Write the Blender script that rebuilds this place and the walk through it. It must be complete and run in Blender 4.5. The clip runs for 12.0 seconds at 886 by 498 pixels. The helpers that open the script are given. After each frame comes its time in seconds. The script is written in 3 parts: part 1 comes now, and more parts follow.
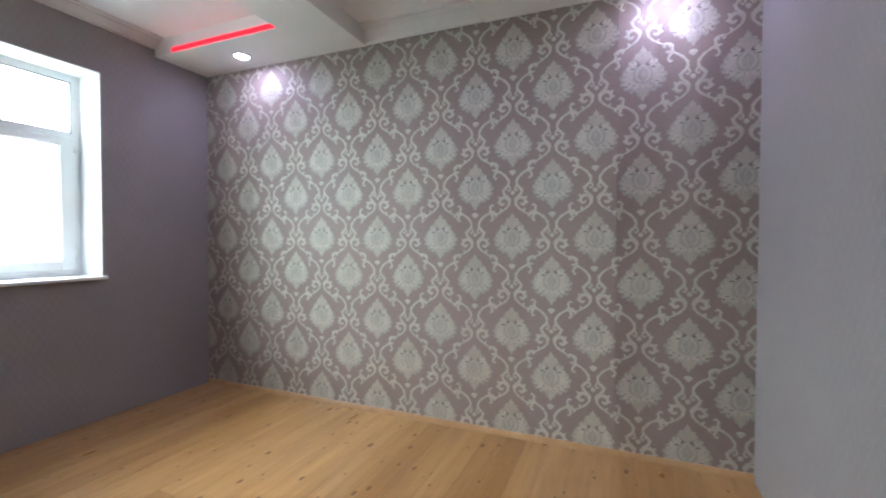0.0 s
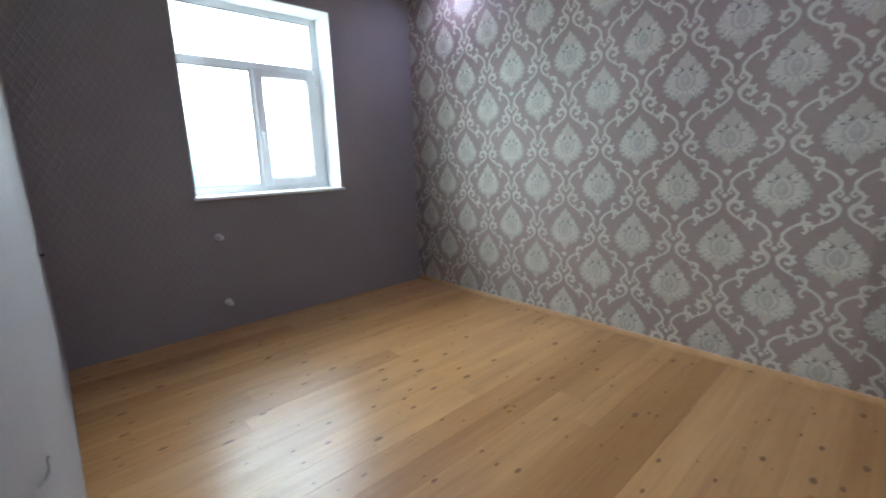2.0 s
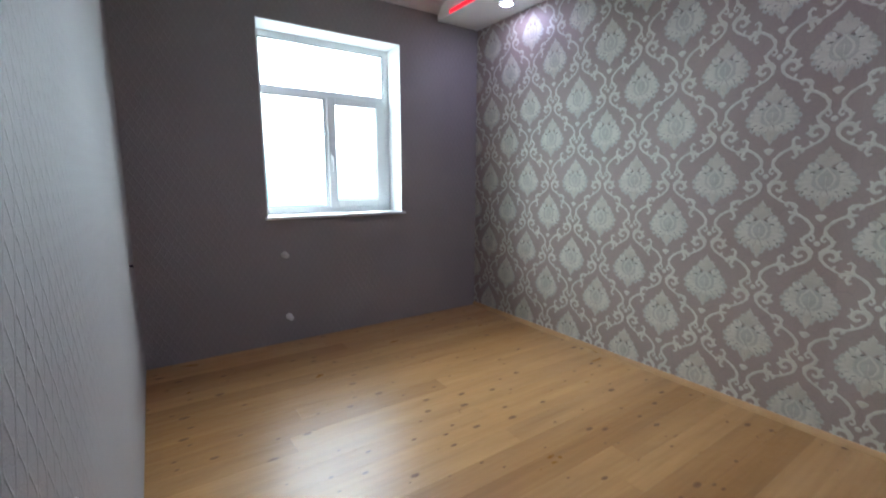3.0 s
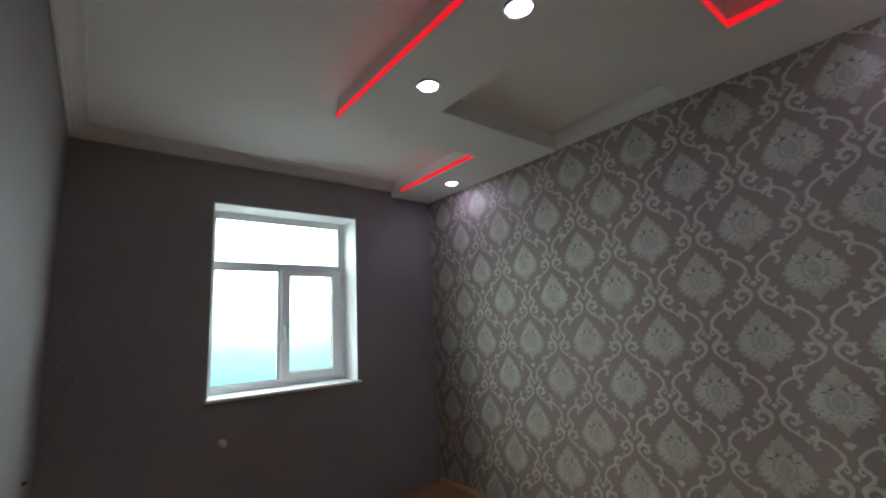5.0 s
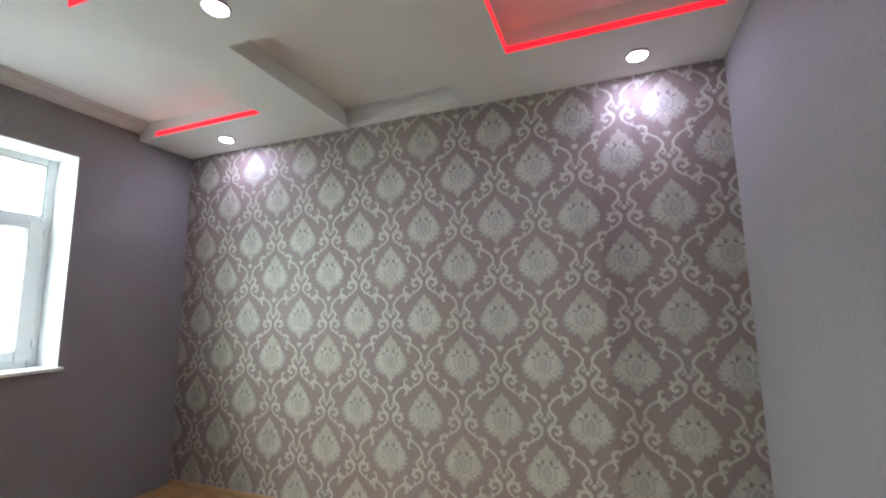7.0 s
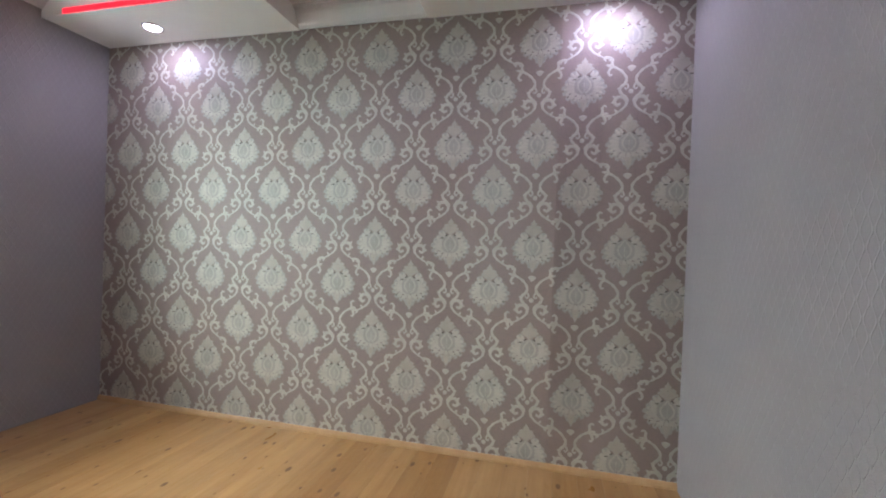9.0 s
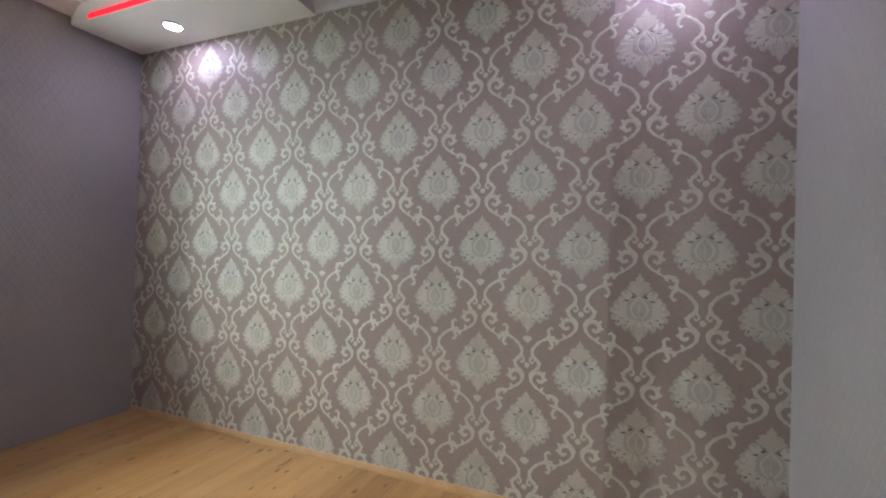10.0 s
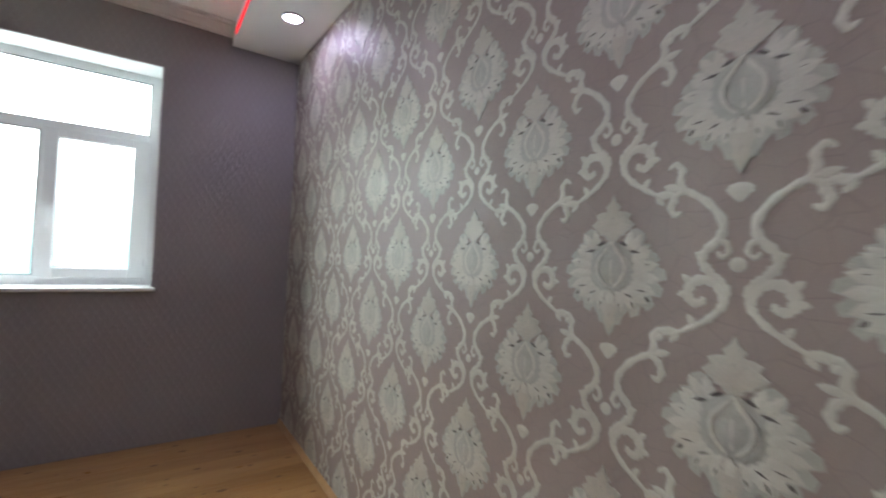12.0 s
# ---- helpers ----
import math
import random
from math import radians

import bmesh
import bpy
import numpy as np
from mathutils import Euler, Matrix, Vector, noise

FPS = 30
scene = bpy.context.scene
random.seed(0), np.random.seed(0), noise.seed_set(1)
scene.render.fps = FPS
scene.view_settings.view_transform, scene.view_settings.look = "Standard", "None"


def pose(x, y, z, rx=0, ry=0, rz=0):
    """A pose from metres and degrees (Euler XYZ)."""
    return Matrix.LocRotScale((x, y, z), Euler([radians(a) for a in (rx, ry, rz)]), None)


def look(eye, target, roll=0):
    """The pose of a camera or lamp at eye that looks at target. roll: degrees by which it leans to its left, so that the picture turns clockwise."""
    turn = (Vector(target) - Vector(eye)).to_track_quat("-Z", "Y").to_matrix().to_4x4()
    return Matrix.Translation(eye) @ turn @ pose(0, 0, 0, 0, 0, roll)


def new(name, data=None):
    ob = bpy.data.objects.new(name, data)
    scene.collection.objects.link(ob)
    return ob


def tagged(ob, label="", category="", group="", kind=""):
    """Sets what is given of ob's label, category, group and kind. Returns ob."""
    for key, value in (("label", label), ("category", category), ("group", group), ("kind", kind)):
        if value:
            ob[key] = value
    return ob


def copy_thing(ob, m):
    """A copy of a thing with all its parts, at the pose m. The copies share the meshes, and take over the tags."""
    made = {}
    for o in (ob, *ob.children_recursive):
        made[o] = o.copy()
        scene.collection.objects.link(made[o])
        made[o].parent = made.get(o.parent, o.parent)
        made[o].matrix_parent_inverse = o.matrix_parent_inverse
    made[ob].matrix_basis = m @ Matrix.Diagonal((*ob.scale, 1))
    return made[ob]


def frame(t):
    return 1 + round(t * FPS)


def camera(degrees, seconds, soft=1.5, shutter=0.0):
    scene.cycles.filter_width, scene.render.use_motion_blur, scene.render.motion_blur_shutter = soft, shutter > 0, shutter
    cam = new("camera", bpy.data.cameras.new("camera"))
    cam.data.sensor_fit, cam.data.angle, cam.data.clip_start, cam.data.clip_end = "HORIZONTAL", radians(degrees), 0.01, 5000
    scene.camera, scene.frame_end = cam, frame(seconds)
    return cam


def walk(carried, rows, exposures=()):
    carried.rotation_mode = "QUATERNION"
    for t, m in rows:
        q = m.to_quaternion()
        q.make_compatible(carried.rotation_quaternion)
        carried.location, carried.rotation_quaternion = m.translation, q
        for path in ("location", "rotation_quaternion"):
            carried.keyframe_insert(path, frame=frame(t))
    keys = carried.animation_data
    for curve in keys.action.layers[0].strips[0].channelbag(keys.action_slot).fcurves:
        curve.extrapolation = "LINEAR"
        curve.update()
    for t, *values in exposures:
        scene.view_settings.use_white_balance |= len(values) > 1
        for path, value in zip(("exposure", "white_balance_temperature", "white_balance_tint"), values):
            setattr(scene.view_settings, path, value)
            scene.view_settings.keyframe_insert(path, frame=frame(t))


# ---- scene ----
cam = camera(91.9, 12.0, soft=1.9, shutter=0.4)
PATH = [
    (0, (-0.139, 0.631, 1.299), (-0.903, 2.479, 1.256), 0.2),
    (0.5, (-0.127, 0.558, 1.279), (-1.1, 2.303, 1.201), -0.4),
    (1, (-0.098, 0.55, 1.263), (-1.202, 2.192, 0.973), -1.1),
    (1.5, (-0.091, 0.549, 1.241), (-1.318, 2.08, 0.853), -0.7),
    (2, (-0.081, 0.56, 1.241), (-1.526, 1.882, 0.836), -1.8),
    (2.5, (-0.058, 0.61, 1.279), (-1.604, 1.8, 0.837), -1.5),
    (3, (-0.074, 0.631, 1.313), (-1.711, 1.736, 0.996), -0.0),
    (5, (-0.047, 0.73, 1.485), (-1.584, 1.965, 1.825), -2.9),
    (5.5, (-0.066, 0.756, 1.466), (-1.312, 2.273, 1.848), -2.1),
    (6, (-0.108, 0.739, 1.442), (-1.04, 2.458, 1.863), -2.3),
    (6.5, (-0.122, 0.738, 1.431), (-0.894, 2.531, 1.865), -0.4),
    (7, (-0.142, 0.738, 1.378), (-0.851, 2.588, 1.652), -0.9),
    (9, (-0.189, 0.779, 1.307), (-0.67, 2.72, 1.289), 2.1),
    (9.5, (-0.136, 0.991, 1.287), (-0.798, 2.878, 1.282), 2.0),
    (10, (-0.124, 1.228, 1.281), (-0.88, 3.079, 1.293), 1.5),
    (10.5, (-0.172, 1.57, 1.31), (-0.92, 3.425, 1.328), 0.9),
    (11, (-0.102, 1.926, 1.265), (-1.08, 3.67, 1.321), 1.2),
    (11.5, (-0.082, 2.241, 1.297), (-1.407, 3.738, 1.344), 1.9),
    (12, (-0.2, 2.53, 1.322), (-1.854, 3.653, 1.357), 2.7),
]
EXPOSURES = [
    (0.0, 0.78, 5950, 3),
    (1.0, 0.62, 5850, 3),
    (1.5, 0.54, 5750, 2),
    (2.5, 0.43, 5650, 1),
    (3.2, 0.37, 5750, 1),
    (4.0, -0.3, 6050, 0),
    (4.8, -0.72, 6150, 0),
    (5.0, -0.66, 6150, 0),
    (5.5, -0.08, 6100, 0),
    (6.0, 0.38, 6100, 0),
    (6.5, 0.63, 6150, 0),
    (7.2, 0.66, 6150, 1),
    (9.0, 0.8, 6150, 2),
    (10.5, 0.66, 6400, 3),
    (11.0, 0.68, 6450, 3),
    (11.5, 0.63, 6450, 5),
    (12.0, 0.36, 6300, 3),
]
walk(cam, [(t, look(eye, target, roll)) for t, eye, target, roll in PATH], EXPOSURES)
LAMP_W = 1.3

# ---- light ----
world = bpy.data.worlds.new("sky_world")
scene.world = world
world.use_nodes = True
wn = world.node_tree
sky = wn.nodes.new("ShaderNodeTexSky")
sky.sky_type = "NISHITA"
sky.sun_disc = False
sky.sun_elevation, sky.sun_rotation = radians(50), radians(60)
wn.links.new(sky.outputs[0], wn.nodes["Background"].inputs["Color"])
wn.nodes["Background"].inputs["Strength"].default_value = 0.1

sun = new("sun", bpy.data.lights.new("sun", "SUN"))
sun.data.energy, sun.data.angle, sun.data.color = 0.8, radians(12), (1.0, 0.97, 0.92)
sun.matrix_world = look((8, 4, 12), (0, 0, 0))

# the room: window wall, right wall, near wall, papered wall, ceiling levels
XW, XR, YN, YF = -3.575, 0.545, 0.492, 3.4
ZS, ZC = 2.745, 2.875          # dropped slab, main ceiling
WY0, WY1, WZ0, WZ1 = 1.355, 2.54, 1.02, 2.48   # window opening
TH, TW = 0.22, 0.32
LAMPS = [(-2.915, 3.178), (0.088, 3.18), (-1.72, 2.03), (-1.043, 1.993)]


# ---- materials ----
def mat(name, rough=0.6, metal=0.0):
    m = bpy.data.materials.new(name)
    m.use_nodes = True
    b = m.node_tree.nodes["Principled BSDF"]
    b.inputs["Roughness"].default_value = rough
    b.inputs["Metallic"].default_value = metal
    return m, m.node_tree, b


def node(nt, kind, **vals):
    n = nt.nodes.new(kind)
    for k, v in vals.items():
        n.inputs[k.replace("_", " ")].default_value = v
    return n


def ramp(nt, fac, stops):
    r = nt.nodes.new("ShaderNodeValToRGB")
    e = r.color_ramp.elements
    while len(e) < len(stops):
        e.new(0.5)
    for el, (p, c) in zip(e, stops):
        el.position, el.color = p, (*c, 1)
    nt.links.new(fac, r.inputs[0])
    return r.outputs[0]


def mapping(nt, scale, source="Object"):
    tc = nt.nodes.new("ShaderNodeTexCoord")
    mp = nt.nodes.new("ShaderNodeMapping")
    mp.inputs["Scale"].default_value = scale
    nt.links.new(tc.outputs[source], mp.inputs[0])
    return mp.outputs[0]


def noise_out(nt, vec, scale, detail=4, rough=0.55):
    n = node(nt, "ShaderNodeTexNoise", Scale=scale, Detail=detail, Roughness=rough)
    nt.links.new(vec, n.inputs["Vector"])
    return n.outputs[0]


def bump(nt, b, height, strength, dist):
    n = node(nt, "ShaderNodeBump", Strength=strength, Distance=dist)
    nt.links.new(height, n.inputs["Height"])
    nt.links.new(n.outputs[0], b.inputs["Normal"])
    return n


def mix(nt, a, b_, fac, mode="MIX"):
    n = nt.nodes.new("ShaderNodeMix")
    n.data_type, n.blend_type = "RGBA", mode
    for s, v in ((0, fac), (6, a), (7, b_)):
        if isinstance(v, (int, float)):
            n.inputs[s].default_value = v
        elif isinstance(v, tuple):
            n.inputs[s].default_value = (*v, 1)
        else:
            nt.links.new(v, n.inputs[s])
    return n.outputs[2]


def math_node(nt, op, a, b_=0.0, c=0.0):
    n = nt.nodes.new("ShaderNodeMath")
    n.operation = op
    for i, v in enumerate((a, b_, c)):
        if isinstance(v, (int, float)):
            n.inputs[i].default_value = v
        else:
            nt.links.new(v, n.inputs[i])
    return n.outputs[0]


def plain(name, col, rough=0.6, var=0.08, scale=6.0, bump_s=0.15, metal=0.0, bscale=120.0):
    """A painted or plastic surface with faint mottling and fine grain."""
    m, nt, b = mat(name, rough, metal)
    v = mapping(nt, (1, 1, 1))
    lo = tuple(c * (1 - var) for c in col)
    hi = tuple(min(1, c * (1 + var)) for c in col)
    nt.links.new(ramp(nt, noise_out(nt, v, scale), [(0.3, lo), (0.7, hi)]), b.inputs["Base Color"])
    if bump_s:
        bump(nt, b, noise_out(nt, v, bscale, 3), bump_s, 0.002)
    return m


def make_plain_paper():
    """Mauve-grey vinyl paper with a small embossed lattice of ovals."""
    m, nt, b = mat("embossed_mauve_paper", 0.62)
    pos = nt.nodes.new("ShaderNodeNewGeometry").outputs["Position"]
    sep = nt.nodes.new("ShaderNodeSeparateXYZ")
    nt.links.new(pos, sep.inputs[0])
    u = math_node(nt, "ADD", sep.outputs[0], sep.outputs[1])
    su = math_node(nt, "SINE", math_node(nt, "MULTIPLY", u, 6.2832 / 0.05))
    sv = math_node(nt, "SINE", math_node(nt, "MULTIPLY", sep.outputs[2], 6.2832 / 0.085))
    lattice = math_node(nt, "ABSOLUTE", math_node(nt, "MULTIPLY_ADD", sv, 0.88, su))
    line = ramp(nt, lattice, [(0.0, (1, 1, 1)), (0.35, (0, 0, 0))])
    big = noise_out(nt, pos, 1.3, 3)
    fine = noise_out(nt, pos, 260, 2)
    base = ramp(nt, big, [(0.25, (0.262, 0.244, 0.242)), (0.75, (0.305, 0.284, 0.282))])
    col = mix(nt, base, (0.43, 0.41, 0.41), math_node(nt, "MULTIPLY", line, 0.15))
    col = mix(nt, col, fine, 0.12, "OVERLAY")
    nt.links.new(col, b.inputs["Base Color"])
    h = math_node(nt, "ADD", line, math_node(nt, "MULTIPLY", fine, 0.6))
    bump(nt, b, h, 0.7, 0.003)
    return m


# bows of the papered wall along x: (x, how far it stands out, 0 to 1)
BOWS = ((-3.575, 0.30), (-3.0, 0.38), (-2.55, 0.30), (-2.1, 0.42), (-1.75, 0.34), (-1.25, 0.46), (-0.95, 0.38), (-0.70, 0.36),
        (-0.16, 1.0), (0.04, 0.84), (0.27, 1.0), (0.545, 0.8))


def uneven(nt, b, pos):
    """Upright bows of the plaster under the pasted strips, and their broad waviness, under the fine relief."""
    sep = nt.nodes.new("ShaderNodeSeparateXYZ")
    nt.links.new(pos, sep.inputs[0])
    fx = math_node(nt, "MULTIPLY_ADD", sep.outputs[0], 1 / 4.12, 3.575 / 4.12)
    h = ramp(nt, fx, [((x + 3.575) / 4.12, (v, v, v)) for x, v in BOWS])
    mp = nt.nodes.new("ShaderNodeMapping")
    mp.inputs["Scale"].default_value = (3.4, 1.0, 0.35)
    nt.links.new(pos, mp.inputs[0])
    h = math_node(nt, "MULTIPLY_ADD", noise_out(nt, mp.outputs[0], 1.0, 2), 0.12, h)
    n = node(nt, "ShaderNodeBump", Strength=1.0, Distance=0.13)
    nt.links.new(h, n.inputs["Height"])
    fine = b.inputs["Normal"].links[0].from_node
    nt.links.new(n.outputs[0], fine.inputs["Normal"])


def make_damask_ground():
    """The brown-mauve ground of the patterned paper, with a net of fine creases."""
    m, nt, b = mat("damask_paper_ground", 0.5)
    pos = nt.nodes.new("ShaderNodeNewGeometry").outputs["Position"]
    vo = node(nt, "ShaderNodeTexVoronoi", Scale=22.0)
    vo.feature = "DISTANCE_TO_EDGE"
    nt.links.new(pos, vo.inputs["Vector"])
    crease = ramp(nt, vo.outputs[0], [(0.0, (0, 0, 0)), (0.05, (1, 1, 1))])
    big = noise_out(nt, pos, 1.7, 4)
    fine = noise_out(nt, pos, 300, 3)
    base = ramp(nt, big, [(0.3, (0.275, 0.219, 0.192)), (0.7, (0.325, 0.26, 0.228))])
    col = mix(nt, base, (0.21, 0.17, 0.17), math_node(nt, "MULTIPLY", math_node(nt, "SUBTRACT", 1.0, crease), 0.35))
    col = mix(nt, col, fine, 0.15, "OVERLAY")
    nt.links.new(col, b.inputs["Base Color"])
    bump(nt, b, math_node(nt, "ADD", crease, fine), 0.3, 0.001)
    uneven(nt, b, pos)
    return m


def make_motif(name, lo, hi, rough):
    m, nt, b = mat(name, rough, 0.12)
    pos = nt.nodes.new("ShaderNodeNewGeometry").outputs["Position"]
    big = noise_out(nt, pos, 14, 4)
    fine = noise_out(nt, pos, 420, 3)
    col = ramp(nt, big, [(0.3, lo), (0.7, hi)])
    col = mix(nt, col, fine, 0.25, "OVERLAY")
    nt.links.new(col, b.inputs["Base Color"])
    bump(nt, b, math_node(nt, "ADD", fine, noise_out(nt, pos, 70, 3)), 0.45, 0.002)
    uneven(nt, b, pos)
    return m


def make_wood(name, light, dark, knots=True, rough=0.3):
    """Varnished pine along y: streaked grain, ring marks and small dark knots."""
    m, nt, b = mat(name, rough)
    info = nt.nodes.new("ShaderNodeObjectInfo")
    geo = nt.nodes.new("ShaderNodeNewGeometry")
    off = nt.nodes.new("ShaderNodeVectorMath")
    off.operation = "MULTIPLY_ADD"
    comb = nt.nodes.new("ShaderNodeCombineXYZ")
    for i in range(3):
        nt.links.new(info.outputs["Random"], comb.inputs[i])
    nt.links.new(comb.outputs[0], off.inputs[0])
    off.inputs[1].default_value = (7.0, 13.0, 3.0)
    nt.links.new(geo.outputs["Position"], off.inputs[2])

    def mapped(s):
        mp = nt.nodes.new("ShaderNodeMapping")
        mp.inputs["Scale"].default_value = s
        nt.links.new(off.outputs[0], mp.inputs[0])
        return mp.outputs[0]
    grain = noise_out(nt, mapped((60, 2.2, 60)), 1.0, 6, 0.6)
    broad = noise_out(nt, mapped((9, 0.9, 9)), 1.0, 4)
    tone = math_node(nt, "MULTIPLY_ADD", grain, 0.35, math_node(nt, "MULTIPLY", broad, 0.65))
    col = ramp(nt, tone, [(0.32, dark), (0.68, light)])
    per = ramp(nt, info.outputs["Random"], [(0.0, (0.76, 0.68, 0.57)), (0.25, (0.9, 0.86, 0.8)), (0.6, (1.0, 1.0, 1.0)), (1.0, (1.06, 1.04, 0.98))])
    col = mix(nt, col, per, 1.0, "MULTIPLY")
    height = grain
    if knots:
        vo = node(nt, "ShaderNodeTexVoronoi", Scale=1.0, Randomness=1.0)
        vo.voronoi_dimensions = "2D"
        nt.links.new(mapped((8.4, 4.2, 8.4)), vo.inputs["Vector"])
        wob = math_node(nt, "MULTIPLY_ADD", noise_out(nt, mapped((40, 30, 40)), 1.0, 2), 0.06, vo.outputs["Distance"])
        sepc = nt.nodes.new("ShaderNodeSeparateColor")
        nt.links.new(vo.outputs["Color"], sepc.inputs[0])
        wob = math_node(nt, "MULTIPLY", wob, math_node(nt, "MULTIPLY_ADD", sepc.outputs[1], 1.3, 0.75))
        core = ramp(nt, wob, [(0.085, (1, 1, 1)), (0.135, (0, 0, 0))])
        halo = ramp(nt, wob, [(0.06, (1, 1, 1)), (0.2, (0, 0, 0))])
        keep = math_node(nt, "GREATER_THAN", sepc.outputs[0], 0.22)
        col = mix(nt, col, (0.36, 0.17, 0.06), math_node(nt, "MULTIPLY", math_node(nt, "MULTIPLY", halo, keep), 0.12))
        col = mix(nt, col, (0.12, 0.045, 0.016), math_node(nt, "MULTIPLY", math_node(nt, "MULTIPLY", core, keep), 0.85))
    nt.links.new(col, b.inputs["Base Color"])
    smear = noise_out(nt, mapped((5, 2.5, 5)), 1.0, 5)
    rr = math_node(nt, "MULTIPLY_ADD", smear, 0.36, rough - 0.17)
    nt.links.new(rr, b.inputs["Roughness"])
    bump(nt, b, math_node(nt, "ADD", math_node(nt, "MULTIPLY", height, 0.4), math_node(nt, "MULTIPLY", noise_out(nt, mapped((24, 11, 24)), 1.0, 3), 2.2)), 0.6, 0.0025)
    return m


def glow(name, col, strength):
    m, nt, b = mat(name, 0.4)
    b.inputs["Base Color"].default_value = (*col, 1)
    b.inputs["Emission Color"].default_value = (*col, 1)
    b.inputs["Emission Strength"].default_value = strength
    return m


PAPER = make_plain_paper()
DAMASK = make_damask_ground()
SILVER = make_motif("damask_silver_relief", (0.48, 0.46, 0.395), (0.58, 0.56, 0.485), 0.42)
SILVER_DULL = make_motif("damask_dull_vase", (0.375, 0.365, 0.32), (0.455, 0.44, 0.385), 0.42)
PRINT = make_motif("damask_dark_print", (0.10, 0.088, 0.08), (0.15, 0.13, 0.118), 0.5)
GOLD = make_motif("damask_warm_crown", (0.43, 0.40, 0.335), (0.51, 0.475, 0.405), 0.36)
PINE = make_wood("varnished_pine", (0.48, 0.285, 0.118), (0.33, 0.175, 0.062), rough=0.33)
PINE_TRIM = make_wood("pine_trim", (0.56, 0.36, 0.18), (0.44, 0.26, 0.11), knots=False, rough=0.4)
WHITE = plain("white_ceiling_paint", (0.89, 0.885, 0.865), 0.75, 0.03, 1.5, 0.2)
CORNICE = plain("cornice_plaster", (0.70, 0.67, 0.65), 0.7, 0.04, 8, 0.15)
UPVC = plain("white_upvc", (0.80, 0.82, 0.83), 0.35, 0.02, 10, 0.05)
REVEAL = plain("white_plaster_reveal", (0.80, 0.81, 0.81), 0.6, 0.03, 7, 0.2)
SILLMAT = plain("white_sill_board", (0.80, 0.80, 0.79), 0.3, 0.03, 7, 0.05)
CHROME = plain("brushed_chrome_ring", (0.75, 0.75, 0.77), 0.25, 0.03, 20, 0.0, 0.9)
PIPE = plain("white_plastic_pipe", (0.78, 0.78, 0.76), 0.4, 0.03, 30, 0.0)
DARK = plain("dark_slot", (0.05, 0.045, 0.045), 0.7, 0.1, 30, 0.0)
SEAL = plain("grey_rubber_seal", (0.16, 0.17, 0.18), 0.7, 0.05, 30, 0.0)
SUBFLOOR = plain("dark_subfloor", (0.2, 0.12, 0.05), 0.9, 0.2, 10, 0.0)
CONCRETE = plain("rendered_outer_wall", (0.45, 0.43, 0.40), 0.9, 0.1, 3, 0.3)
LENS = glow("lamp_lens_glow", (0.82, 0.74, 1.0), 70.0)
RED = glow("red_led_glow", (1.0, 0.008, 0.022), 1.2)


def make_glass():
    m, nt, b = mat("window_glass", 0.0)
    b.inputs["Transmission Weight"].default_value = 1.0
    b.inputs["IOR"].default_value = 1.45
    b.inputs["Base Color"].default_value = (0.96, 0.99, 0.98, 1)
    return m


GLASS = make_glass()


def make_haze():
    """Bright overcast distance: white above, paler cyan towards the ground."""
    m, nt, b = mat("bright_distance", 1.0)
    nt.nodes.remove(b)
    pos = nt.nodes.new("ShaderNodeNewGeometry").outputs["Position"]
    sep = nt.nodes.new("ShaderNodeSeparateXYZ")
    nt.links.new(pos, sep.inputs[0])
    f = math_node(nt, "MULTIPLY_ADD", sep.outputs[2], 0.05, 0.5)
    f = math_node(nt, "ADD", f, math_node(nt, "MULTIPLY", noise_out(nt, pos, 0.35, 3), 0.03))
    col = ramp(nt, f, [(0.53, (0.04, 0.073, 0.078)), (0.57, (0.07, 0.105, 0.11)), (0.605, (0.16, 0.19, 0.195)), (0.645, (0.93, 0.98, 1.0))])
    em = nt.nodes.new("ShaderNodeEmission")
    em.inputs[1].default_value = BACK
    nt.links.new(col, em.inputs[0])
    nt.links.new(em.outputs[0], nt.nodes["Material Output"].inputs[0])
    return m


BACK = 20.0
HAZE = make_haze()


# ---- mesh helpers ----
def part(name, bm, material, parent=None, label=""):
    me = bpy.data.meshes.new(name)
    bm.to_mesh(me)
    bm.free()
    for m in material if isinstance(material, (list, tuple)) else [material]:
        me.materials.append(m)
    ob = new(name, me)
    if parent is not None:
        ob.parent = parent
    if label:
        ob["label"] = label
    return ob


def box(bm, x0, x1, y0, y1, z0, z1, bevel=0.0, seg=2):
    r = bmesh.ops.create_cube(bm, size=1.0)
    vs = r["verts"]
    for v in vs:
        v.co = Vector((x0 if v.co.x < 0 else x1, y0 if v.co.y < 0 else y1, z0 if v.co.z < 0 else z1))
    if bevel:
        es = list({e for v in vs for e in v.link_edges})
        bmesh.ops.bevel(bm, geom=es, offset=bevel, segments=seg, affect="EDGES", profile=0.5)
    return bm


def boxes(*bs, bevel=0.0):
    bm = bmesh.new()
    for b in bs:
        box(bm, *b, bevel=bevel)
    return bm


